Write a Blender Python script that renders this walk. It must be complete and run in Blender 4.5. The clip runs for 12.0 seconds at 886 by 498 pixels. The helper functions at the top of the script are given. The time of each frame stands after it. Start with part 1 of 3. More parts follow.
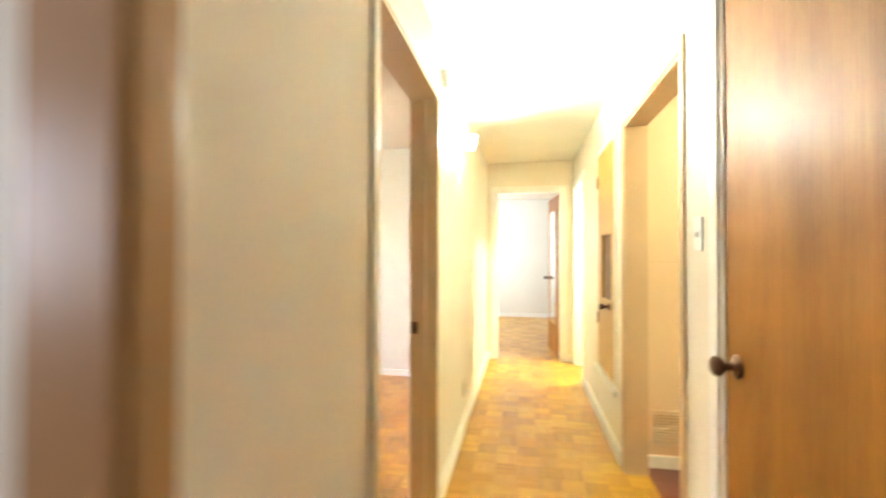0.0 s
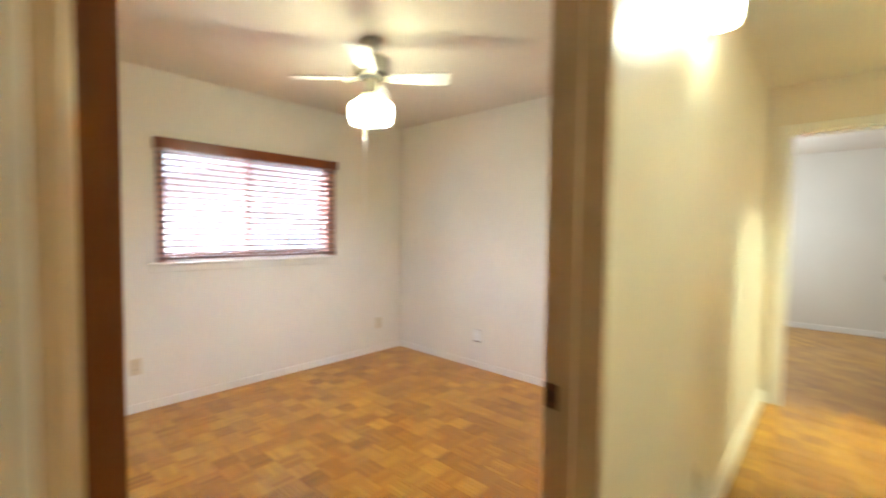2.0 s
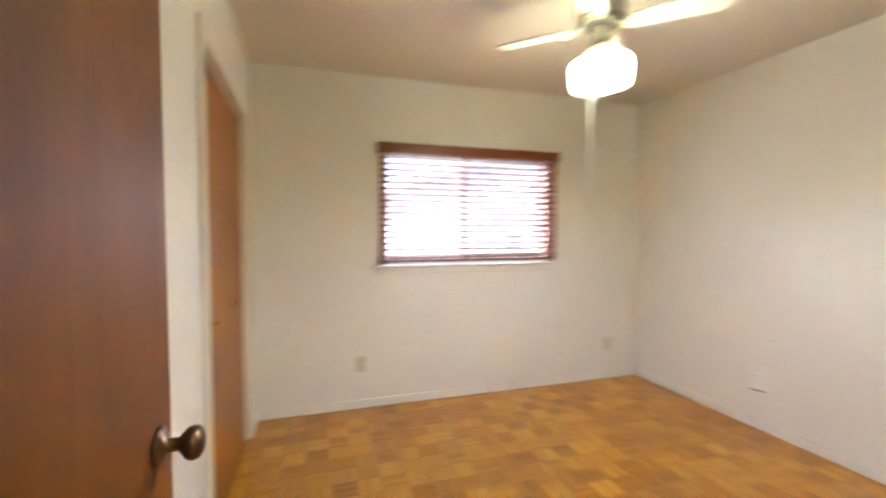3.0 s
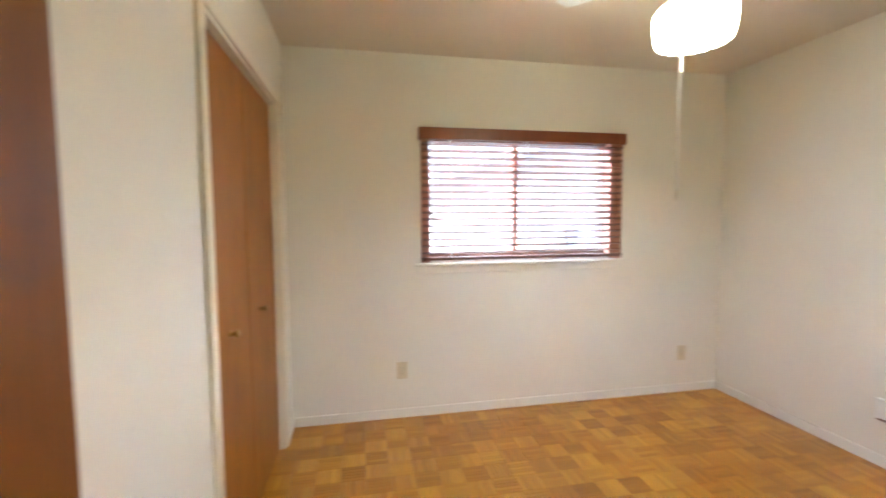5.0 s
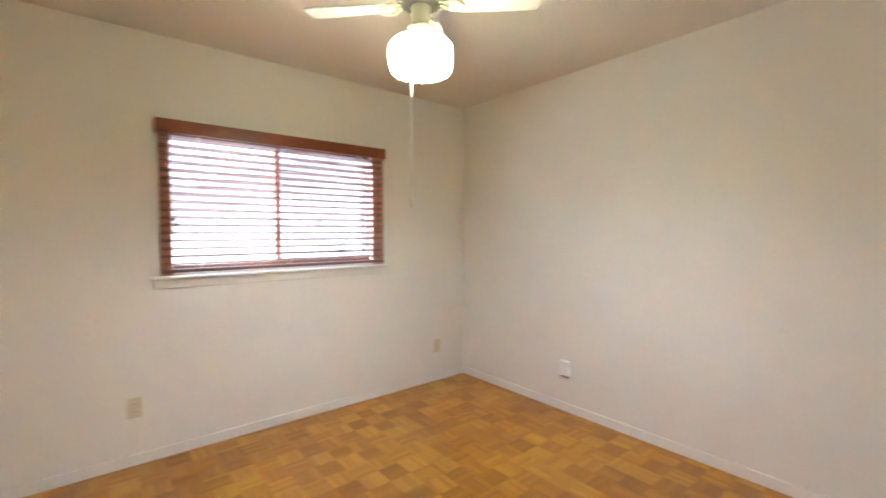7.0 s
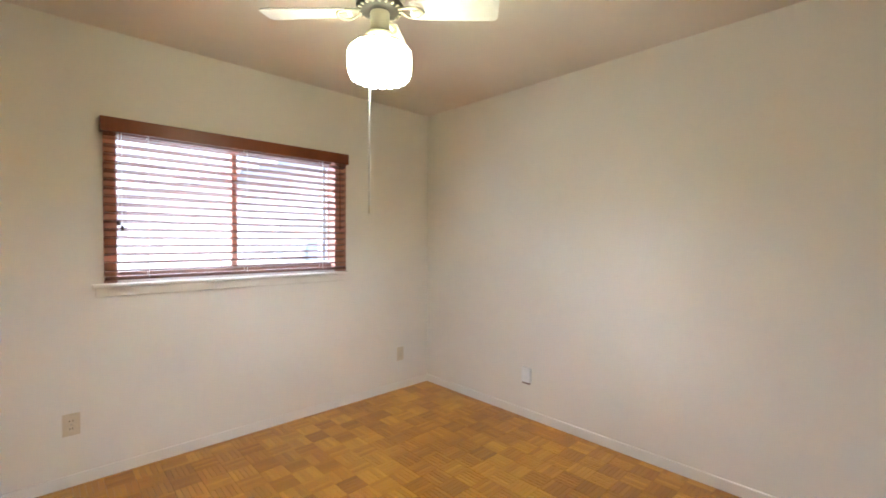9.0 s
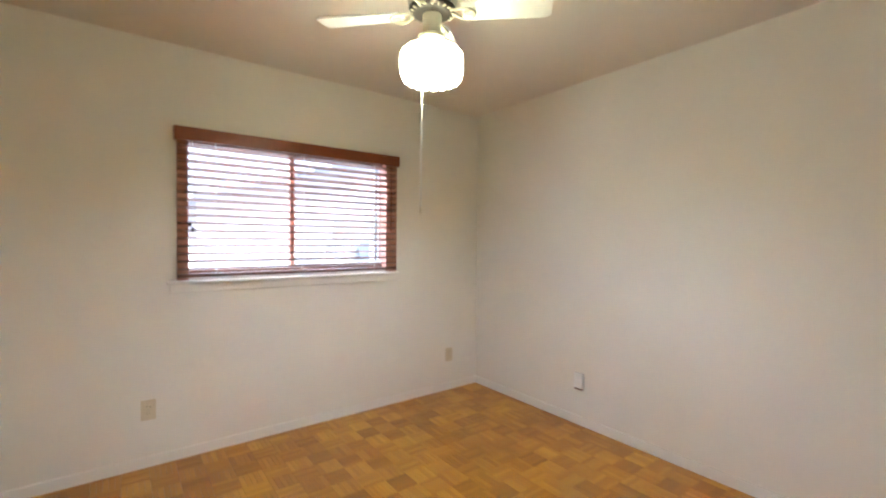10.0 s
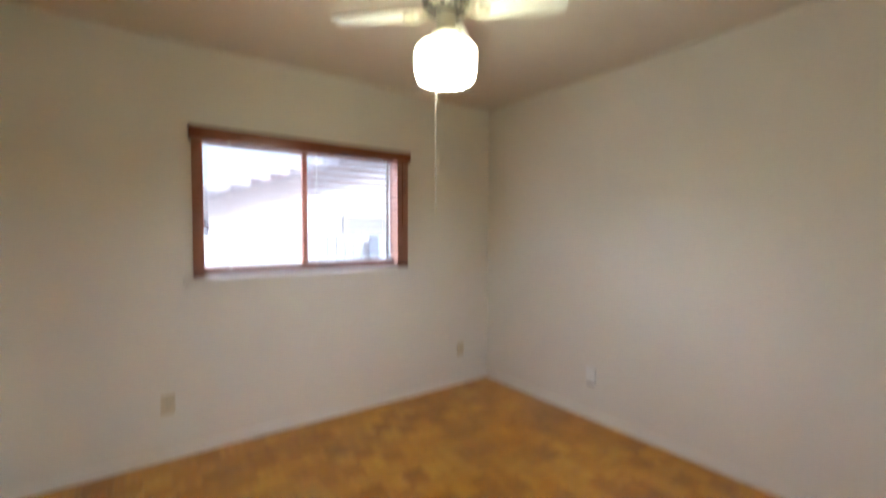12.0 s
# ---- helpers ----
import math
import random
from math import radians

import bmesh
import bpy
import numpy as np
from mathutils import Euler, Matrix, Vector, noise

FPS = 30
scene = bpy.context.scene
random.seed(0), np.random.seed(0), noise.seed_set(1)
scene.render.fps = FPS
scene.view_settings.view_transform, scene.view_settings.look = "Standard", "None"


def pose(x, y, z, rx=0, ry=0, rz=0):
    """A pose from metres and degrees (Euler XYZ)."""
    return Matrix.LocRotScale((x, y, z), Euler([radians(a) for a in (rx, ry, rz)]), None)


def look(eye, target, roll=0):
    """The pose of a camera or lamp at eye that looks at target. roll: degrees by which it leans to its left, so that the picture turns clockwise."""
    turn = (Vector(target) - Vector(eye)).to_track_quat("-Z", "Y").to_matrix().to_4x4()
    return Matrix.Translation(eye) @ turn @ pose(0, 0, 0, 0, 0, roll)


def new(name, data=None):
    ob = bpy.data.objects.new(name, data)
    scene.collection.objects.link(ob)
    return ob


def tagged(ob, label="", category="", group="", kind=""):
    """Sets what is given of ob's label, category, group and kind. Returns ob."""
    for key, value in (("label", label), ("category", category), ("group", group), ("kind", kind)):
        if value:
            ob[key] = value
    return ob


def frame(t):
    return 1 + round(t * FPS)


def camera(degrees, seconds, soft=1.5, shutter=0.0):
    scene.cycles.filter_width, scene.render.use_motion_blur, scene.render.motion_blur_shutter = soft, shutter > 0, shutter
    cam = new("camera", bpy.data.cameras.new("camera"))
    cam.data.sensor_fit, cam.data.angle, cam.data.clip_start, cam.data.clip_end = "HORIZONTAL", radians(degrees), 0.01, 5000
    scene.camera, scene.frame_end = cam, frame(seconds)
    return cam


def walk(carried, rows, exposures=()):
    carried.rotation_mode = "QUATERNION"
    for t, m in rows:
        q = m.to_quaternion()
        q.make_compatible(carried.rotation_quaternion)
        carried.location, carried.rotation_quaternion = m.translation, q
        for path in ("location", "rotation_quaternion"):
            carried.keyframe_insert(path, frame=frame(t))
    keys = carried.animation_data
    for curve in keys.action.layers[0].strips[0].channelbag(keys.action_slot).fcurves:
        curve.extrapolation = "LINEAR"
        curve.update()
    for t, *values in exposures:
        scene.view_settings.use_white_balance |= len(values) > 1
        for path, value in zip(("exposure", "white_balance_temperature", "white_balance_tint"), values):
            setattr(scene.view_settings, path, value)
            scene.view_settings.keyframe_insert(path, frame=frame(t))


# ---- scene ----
# ---- camera and walk ----
LENS = 92.3
ROWS = [
    (0, (0.29, 0.001, 1.271), (-0.08, 1.966, 1.295), 0.1),
    (0.1, (0.313, 0.064, 1.265), (-0.014, 2.036, 1.284), 1.2),
    (0.3, (0.349, 0.134, 1.264), (0.072, 2.115, 1.214), 1.0),
    (0.5, (0.388, 0.216, 1.259), (0.156, 2.201, 1.17), -0.1),
    (0.7, (0.4, 0.353, 1.245), (0.101, 2.33, 1.161), -0.4),
    (1, (0.388, 0.509, 1.264), (-0.172, 2.428, 1.19), -0.7),
    (1.3, (0.369, 0.703, 1.265), (-0.32, 2.58, 1.185), -1.7),
    (1.5, (0.355, 0.839, 1.265), (-0.503, 2.645, 1.217), -2.6),
    (2, (0.232, 1.169, 1.291), (-1.118, 2.642, 1.201), 0.7),
    (2.2, (0.118, 1.278, 1.274), (-1.397, 2.582, 1.205), 1.7),
    (2.5, (-0.004, 1.387, 1.292), (-1.69, 2.463, 1.285), 1.3),
    (2.7, (-0.098, 1.466, 1.299), (-1.888, 2.355, 1.234), 0.2),
    (3, (-0.206, 1.524, 1.291), (-2.111, 2.127, 1.201), 0.1),
    (3.1, (-0.254, 1.559, 1.292), (-2.193, 2.035, 1.179), 0.5),
    (4.8, (-0.49, 1.611, 1.293), (-2.464, 1.899, 1.162), -0.4),
    (5, (-0.496, 1.627, 1.315), (-2.456, 2.002, 1.182), -0.4),
    (5.5, (-0.471, 1.657, 1.282), (-2.38, 2.24, 1.162), -0.3),
    (6, (-0.46, 1.659, 1.281), (-2.257, 2.531, 1.18), 0.0),
    (6.5, (-0.438, 1.697, 1.275), (-2.106, 2.797, 1.189), -0.2),
    (7, (-0.419, 1.724, 1.282), (-1.963, 2.992, 1.203), -0.1),
    (7.5, (-0.401, 1.732, 1.277), (-1.785, 3.174, 1.199), 0.4),
    (9.5, (-0.4, 1.77, 1.287), (-1.911, 3.079, 1.234), 0.4),
    (10, (-0.412, 1.761, 1.286), (-2.007, 2.966, 1.241), 0.5),
    (10.5, (-0.422, 1.753, 1.353), (-2.006, 2.946, 1.612), 0.7),
    (11, (-0.405, 1.727, 1.386), (-1.976, 2.91, 1.75), 0.5),
    (11.3, (-0.406, 1.72, 1.384), (-1.978, 2.902, 1.747), 0.5),
    (11.5, (-0.399, 1.722, 1.377), (-1.976, 2.9, 1.724), 0.6),
    (12, (-0.425, 1.734, 1.309), (-2.041, 2.911, 1.23), 0.2),
]

cam = camera(LENS, 12.0, soft=1.7, shutter=0.8)
EXPOSURES = [(0.0, 3.02, 5270, 10), (0.5, 2.6, 5270, 10), (1.0, 2.34, 5270, 10), (1.5, 2.1, 5270, 10), (2.0, 2.0, 5270, 10), (2.5, 1.96, 5300, 10), (5.0, 1.91, 5180, 10), (7.5, 1.76, 5180, 10), (9.5, 1.66, 5180, 10), (10.5, 1.49, 5180, 10), (12.0, 1.16, 5180, 10)]
walk(cam, [(t, look(e, a, r)) for t, e, a, r in ROWS], EXPOSURES)

# ---- sky, sun and lamps ----
world = bpy.data.worlds.new("sky")
scene.world = world
world.use_nodes = True
sky = world.node_tree.nodes.new("ShaderNodeTexSky")
sky.sky_type, sky.sun_disc = "NISHITA", False
sky.dust_density, sky.air_density, sky.ozone_density = 10.0, 0.6, 0.0
sky.sun_elevation, sky.sun_rotation = radians(52), radians(60)
background = world.node_tree.nodes["Background"]
background.inputs["Strength"].default_value = 0.15
world.node_tree.links.new(sky.outputs[0], background.inputs[0])
sun = new("sun", bpy.data.lights.new("sun", "SUN"))
sun.data.energy, sun.data.angle, sun.data.color = 4.2, radians(0.5), (1.0, 0.95, 0.88)
sun.matrix_basis = look((0, 0, 10), (-6.2, -3.6, 0.8))

GLOBE_GLOW, SCONCE_GLOW, SIDE_GLOW, PASSAGE_GLOW = 12.6, 1330.0, 110.0, 25.0
FAN_BULB_GLOW = 490.0
BULB, BULB_WARM, BULB_HALL = (1.0, 0.875, 0.47), (0.97, 0.97, 0.52), (1.0, 0.975, 0.69)


def daylight_lamp(name, eye, target, wide, high, watts, colour=(0.86, 0.92, 1.0)):
    """An area lamp standing in for daylight."""
    ob = new(name, bpy.data.lights.new(name, "AREA"))
    ob.data.shape, ob.data.size, ob.data.size_y = "RECTANGLE", wide, high
    ob.data.energy, ob.data.color = watts, colour
    ob.matrix_basis = look(eye, target)
    return ob


# the far bedroom's and the near side room's windows, both out of view
daylight_lamp("far_window_light", (-1.12, 7.4, 1.5), (1, 7.4, 1.4), 1.4, 0.9, 11, (1.0, 0.97, 0.84))
daylight_lamp("side_window_light", (-2.4, -0.7, 1.5), (0, -0.3, 1.4), 1.2, 0.9, 4.2, (1.0, 0.93, 0.86))
# unseen lamp added outside, above the bedroom window's head, to strengthen the sky's light
daylight_lamp("added_sky_lamp", (-4.90, 1.90, 2.80), (-2.8, 2.3, 1.1), 7.0, 0.8, 340, (0.88, 0.93, 1.0))

# ---- materials ----


def material(name):
    m = bpy.data.materials.new(name)
    m.use_nodes = True
    n = m.node_tree.nodes
    return m, n, m.node_tree.links, n["Principled BSDF"]


def node(n, kind, **values):
    k = n.new("ShaderNode" + kind)
    for key, value in values.items():
        k.inputs[key.replace("_", " ")].default_value = value
    return k


def ramp(n, stops):
    r = n.new("ShaderNodeValToRGB")
    e = r.color_ramp.elements
    e[0].position, e[0].color = stops[0][0], (*stops[0][1], 1)
    e[1].position, e[1].color = stops[-1][0], (*stops[-1][1], 1)
    for p, c in stops[1:-1]:
        e.new(p).color = (*c, 1)
    return r


def paint(name, colour, rough=0.55, bump=0.08, stain=0.06, scale=180.0):
    """Rolled wall paint: a fine stipple and faint large blotches."""
    m, n, l, b = material(name)
    where = n.new("ShaderNodeNewGeometry")
    big = node(n, "TexNoise", Scale=1.3, Detail=4.0)
    fine = node(n, "TexNoise", Scale=scale, Detail=3.0)
    dark = tuple(c * (1 - stain) for c in colour)
    r = ramp(n, [(0.35, dark), (0.65, colour)])
    l.new(where.outputs["Position"], big.inputs["Vector"])
    l.new(where.outputs["Position"], fine.inputs["Vector"])
    l.new(big.outputs["Fac"], r.inputs["Fac"])
    l.new(r.outputs["Color"], b.inputs["Base Color"])
    k = node(n, "Bump", Strength=bump, Distance=0.002)
    l.new(fine.outputs["Fac"], k.inputs["Height"])
    l.new(k.outputs["Normal"], b.inputs["Normal"])
    b.inputs["Roughness"].default_value = rough
    return m


def veneer(name, light, dark, rough=0.35, coat=0.25, figure=1.0):
    """Flat-sawn veneer with upright grain, cloudy figure and a varnish."""
    m, n, l, b = material(name)
    co = n.new("ShaderNodeTexCoord")
    mp = node(n, "Mapping", Scale=(6.0, 6.0, 0.75))
    l.new(co.outputs["Object"], mp.inputs["Vector"])
    wide = node(n, "TexNoise", Scale=1.1, Detail=5.0, Roughness=0.6, Distortion=1.2)
    l.new(mp.outputs["Vector"], wide.inputs["Vector"])
    mp2 = node(n, "Mapping", Scale=(160.0, 160.0, 3.0))
    l.new(co.outputs["Object"], mp2.inputs["Vector"])
    pore = node(n, "TexNoise", Scale=1.0, Detail=4.0)
    l.new(mp2.outputs["Vector"], pore.inputs["Vector"])
    mp3 = node(n, "Mapping", Scale=(2.2, 2.2, 1.1))
    l.new(co.outputs["Object"], mp3.inputs["Vector"])
    cloud = node(n, "TexNoise", Scale=2.0, Detail=5.0, Roughness=0.6)
    l.new(mp3.outputs["Vector"], cloud.inputs["Vector"])
    s = n.new("ShaderNodeMath"); s.operation = "MULTIPLY_ADD"
    s.inputs[1].default_value = 0.13
    l.new(pore.outputs["Fac"], s.inputs[0])
    t = n.new("ShaderNodeMath"); t.operation = "MULTIPLY_ADD"
    t.inputs[1].default_value, t.inputs[2].default_value = 0.30 * figure, 0.0
    l.new(wide.outputs["Fac"], t.inputs[0])
    u = n.new("ShaderNodeMath"); u.operation = "MULTIPLY_ADD"
    u.inputs[1].default_value = 0.60 * figure
    l.new(cloud.outputs["Fac"], u.inputs[0])
    l.new(t.outputs[0], u.inputs[2])
    l.new(u.outputs[0], s.inputs[2])
    r = ramp(n, [(0.30, dark), (0.74, light)])
    l.new(s.outputs[0], r.inputs["Fac"])
    l.new(r.outputs["Color"], b.inputs["Base Color"])
    k = node(n, "Bump", Strength=0.05, Distance=0.001)
    l.new(pore.outputs["Fac"], k.inputs["Height"])
    l.new(k.outputs["Normal"], b.inputs["Normal"])
    b.inputs["Roughness"].default_value = rough
    b.inputs["Specular IOR Level"].default_value = 0.2
    b.inputs["Coat Weight"].default_value, b.inputs["Coat Roughness"].default_value = coat, 0.3
    return m


def metal(name, colour, rough):
    m, n, l, b = material(name)
    co = n.new("ShaderNodeTexCoord")
    w = node(n, "TexNoise", Scale=40.0, Detail=4.0)
    l.new(co.outputs["Object"], w.inputs["Vector"])
    mr = node(n, "MapRange", To_Min=rough * 0.7, To_Max=rough * 1.4)
    l.new(w.outputs["Fac"], mr.inputs["Value"])
    l.new(mr.outputs["Result"], b.inputs["Roughness"])
    b.inputs["Base Color"].default_value = (*colour, 1)
    b.inputs["Metallic"].default_value = 1.0
    return m


def plastic(name, colour, rough=0.4):
    m, n, l, b = material(name)
    co = n.new("ShaderNodeTexCoord")
    w = node(n, "TexNoise", Scale=25.0, Detail=3.0)
    l.new(co.outputs["Object"], w.inputs["Vector"])
    r = ramp(n, [(0.3, tuple(c * 0.93 for c in colour)), (0.7, colour)])
    l.new(w.outputs["Fac"], r.inputs["Fac"])
    l.new(r.outputs["Color"], b.inputs["Base Color"])
    b.inputs["Roughness"].default_value = rough
    return m


def glowing(name, colour, strength):
    """Lit opal glass."""
    m, n, l, b = material(name)
    b.inputs["Base Color"].default_value = (0.85, 0.85, 0.82, 1)
    b.inputs["Emission Color"].default_value = (*colour, 1)
    b.inputs["Emission Strength"].default_value = strength
    b.inputs["Roughness"].default_value = 0.25
    return m


BLOCK = 0.125
FINGER = BLOCK / 5


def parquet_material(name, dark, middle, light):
    """Oak finger parquet: each finger and each block takes its own tone; the grain follows the finger."""
    m, n, l, b = material(name)
    where = n.new("ShaderNodeNewGeometry")
    sep = n.new("ShaderNodeSeparateXYZ")
    l.new(where.outputs["Position"], sep.inputs[0])

    def calc(op, a, c=None):
        k = n.new("ShaderNodeMath"); k.operation = op
        for i, v in enumerate((a, c)):
            if v is None:
                continue
            if isinstance(v, (int, float)):
                k.inputs[i].default_value = v
            else:
                l.new(v, k.inputs[i])
        return k.outputs[0]

    x, y = sep.outputs[0], sep.outputs[1]
    bx, by = calc("FLOOR", calc("DIVIDE", x, BLOCK)), calc("FLOOR", calc("DIVIDE", y, BLOCK))
    odd = calc("FLOORED_MODULO", calc("ADD", bx, by), 2.0)
    even = calc("SUBTRACT", 1.0, odd)
    across = calc("ADD", calc("MULTIPLY", x, even), calc("MULTIPLY", y, odd))
    along = calc("ADD", calc("MULTIPLY", y, even), calc("MULTIPLY", x, odd))
    strip = calc("FLOOR", calc("DIVIDE", across, FINGER))
    seed = n.new("ShaderNodeCombineXYZ")
    l.new(bx, seed.inputs[0]); l.new(by, seed.inputs[1]); l.new(strip, seed.inputs[2])
    one = n.new("ShaderNodeTexWhiteNoise")
    l.new(seed.outputs[0], one.inputs["Vector"])
    seed2 = n.new("ShaderNodeCombineXYZ")
    l.new(bx, seed2.inputs[0]); l.new(by, seed2.inputs[1])
    two = n.new("ShaderNodeTexWhiteNoise")
    l.new(seed2.outputs[0], two.inputs["Vector"])
    grain = n.new("ShaderNodeCombineXYZ")
    l.new(calc("MULTIPLY", across, 260.0), grain.inputs[0])
    l.new(calc("MULTIPLY", along, 14.0), grain.inputs[1])
    l.new(calc("MULTIPLY", one.outputs[0], 50.0), grain.inputs[2])
    fibre = node(n, "TexNoise", Scale=1.0, Detail=3.0)
    l.new(grain.outputs[0], fibre.inputs["Vector"])
    wear = node(n, "TexNoise", Scale=1.6, Detail=4.0)
    l.new(where.outputs["Position"], wear.inputs["Vector"])
    tone = calc("ADD", calc("MULTIPLY", one.outputs[0], 0.18), calc("MULTIPLY", two.outputs[0], 0.29))
    tone = calc("ADD", tone, calc("MULTIPLY", fibre.outputs["Fac"], 0.22))
    tone = calc("ADD", tone, calc("MULTIPLY", wear.outputs["Fac"], 0.26))
    tone = calc("ADD", tone, calc("ADD", calc("MULTIPLY", odd, 0.07), 0.085))
    r = ramp(n, [(0.20, dark), (0.56, middle), (0.95, light)])
    l.new(tone, r.inputs["Fac"])
    l.new(r.outputs["Color"], b.inputs["Base Color"])
    rr = node(n, "MapRange", To_Min=0.22, To_Max=0.42)
    l.new(wear.outputs["Fac"], rr.inputs["Value"])
    l.new(rr.outputs["Result"], b.inputs["Roughness"])
    b.inputs["Coat Weight"].default_value, b.inputs["Coat Roughness"].default_value = 0.22, 0.25
    k = node(n, "Bump", Strength=0.06, Distance=0.001)
    l.new(fibre.outputs["Fac"], k.inputs["Height"])
    l.new(k.outputs["Normal"], b.inputs["Normal"])
    return m


WALL = paint("cream_wall_paint", (0.745, 0.705, 0.62))
HALL = paint("warm_cream_hall_paint", (0.79, 0.72, 0.60))
CEIL = paint("ceiling_paint", (0.75, 0.68, 0.58), rough=0.7, bump=0.2, scale=90.0)
HALLCEIL = paint("hall_ceiling_paint", (0.79, 0.74, 0.64), rough=0.7, bump=0.2, scale=90.0)
TRIM = paint("white_trim_gloss", (0.85, 0.82, 0.77), rough=0.32, bump=0.03, scale=60.0)
SKIRT = paint("cream_skirting_gloss", (0.77, 0.735, 0.665), rough=0.4, bump=0.03, scale=60.0)
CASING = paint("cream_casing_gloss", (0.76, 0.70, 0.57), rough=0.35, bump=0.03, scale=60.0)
# cream casing with the jamb's shade put in; plain tan on small passage strips
SHADETAN = paint("shade_tan_gloss", (0.62, 0.465, 0.275), rough=0.35, bump=0.03, scale=60.0)
BROWNTRIM = paint("brown_casing_gloss", (0.43, 0.255, 0.12), rough=0.35, bump=0.03, scale=60.0)
PEACHTRIM = paint("peach_trim_gloss", (0.60, 0.42, 0.24), rough=0.35, bump=0.03, scale=60.0)
PEACH = paint("peach_panel_paint", (0.74, 0.53, 0.32), rough=0.45)
AMBER = veneer("amber_birch_veneer", (0.43, 0.186, 0.018), (0.19, 0.066, 0.006), rough=0.52, coat=0.05, figure=1.0)
RUSSET = veneer("russet_mahogany_veneer", (0.235, 0.082, 0.010), (0.085, 0.023, 0.003), rough=0.45, coat=0.1)
HONEY = veneer("honey_birch_veneer", (0.40, 0.160, 0.017), (0.21, 0.072, 0.007), rough=0.45, coat=0.08, figure=0.9)
GOLDEN = veneer("golden_birch_veneer", (0.58, 0.35, 0.09), (0.44, 0.24, 0.05), rough=0.5, figure=0.8)
VALANCEWOOD = veneer("cherry_valance_wood", (0.235, 0.070, 0.020), (0.15, 0.039, 0.011), rough=0.3)
BLINDWOOD = veneer("cherry_blind_wood", (0.22, 0.072, 0.030), (0.14, 0.040, 0.016), rough=0.35)
BROWNFRAME = plastic("brown_window_frame", (0.15, 0.065, 0.038), 0.4)
JAMBWOOD = veneer("reddish_window_jamb_wood", (0.47, 0.26, 0.185), (0.36, 0.18, 0.12), rough=0.4)
ALMOND = plastic("almond_plastic", (0.62, 0.53, 0.36))
WHITE = plastic("white_plastic", (0.78, 0.77, 0.74))
GREY = plastic("grey_plastic", (0.45, 0.43, 0.38))
# grey of the fan's body, with the housing's shadow put into the base colour
FANSHADEGREY = plastic("shade_grey_fan_enamel", (0.52, 0.49, 0.40), 0.4)
RINGBROWN = plastic("dark_brown_ring", (0.03, 0.022, 0.014), 0.5)
FANWHITE = plastic("white_fan_enamel", (0.80, 0.79, 0.74), 0.35)
BRONZE = metal("aged_bronze", (0.16, 0.10, 0.065), 0.30)
BRASS = metal("antique_brass", (0.42, 0.27, 0.12), 0.28)
CHROME = metal("chrome", (0.75, 0.73, 0.70), 0.15)
STEEL = metal("dull_steel", (0.40, 0.38, 0.35), 0.4)
SILVERED = metal("silvered_panel", (0.86, 0.88, 0.87), 0.02)
DARK = plastic("dark_slot", (0.03, 0.025, 0.02), 0.6)
CORD = plastic("cord", (0.75, 0.70, 0.58), 0.6)
DARKCORD = plastic("dark_cord", (0.10, 0.05, 0.035), 0.5)
DARKWOOD = paint("dark_brown_panel", (0.13, 0.06, 0.03), rough=0.6)
IRONCREAM = plastic("cream_iron_enamel", (0.44, 0.40, 0.29), 0.35)
OAK = parquet_material("honey_oak_parquet", (0.20, 0.064, 0.002), (0.385, 0.160, 0.006), (0.63, 0.33, 0.024))
# yellow-lit copy of the oak: the hall's lamplight is put into these tones
LAMPLITOAK = parquet_material("lamplit_oak_parquet", (0.22, 0.088, 0.004), (0.42, 0.205, 0.011), (0.60, 0.34, 0.028))
OAKDARK = plastic("parquet_bed", (0.09, 0.04, 0.012), 0.7)
REDTILE = paint("dark_red_tile", (0.17, 0.05, 0.035), rough=0.3, bump=0.05, stain=0.3)
STUCCO = paint("pale_stucco", (0.74, 0.69, 0.69), rough=0.8, bump=0.4, scale=60.0)
ROOFTILE = paint("grey_roof_tile", (0.62, 0.60, 0.65), rough=0.7, stain=0.2)
CONCRETE = paint("pale_concrete", (0.55, 0.53, 0.50), rough=0.8, stain=0.25)
PALEWOOD = paint("pale_fence_stain", (0.60, 0.59, 0.60), rough=0.8, stain=0.2)
BLUEGREY = plastic("blue_grey_enamel", (0.52, 0.56, 0.64), 0.5)
LITGLOBE = glowing("lit_opal_globe", BULB, GLOBE_GLOW)
LITBULB = glowing("lit_white_bulb", (1.0, 0.955, 0.95), FAN_BULB_GLOW)
LITSCONCE = glowing("lit_opal_sconce", BULB_HALL, SCONCE_GLOW)
LITPASSAGE = glowing("lit_passage_lamp", BULB_WARM, PASSAGE_GLOW)
LITBELL = glowing("lit_bell_glass", BULB_WARM, 14.0)
LITSIDE = glowing("lit_side_lamp", BULB_WARM, SIDE_GLOW)


def glass_material(name, tint):
    m, n, l, b = material(name)
    b.inputs["Base Color"].default_value = (*tint, 1)
    b.inputs["Transmission Weight"].default_value = 1.0
    b.inputs["Roughness"].default_value = 0.0
    b.inputs["IOR"].default_value = 1.05
    return m


GLASS = glass_material("window_glass", (0.96, 0.98, 0.98))
SCREENED = glass_material("screened_window_glass", (0.74, 0.79, 0.83))

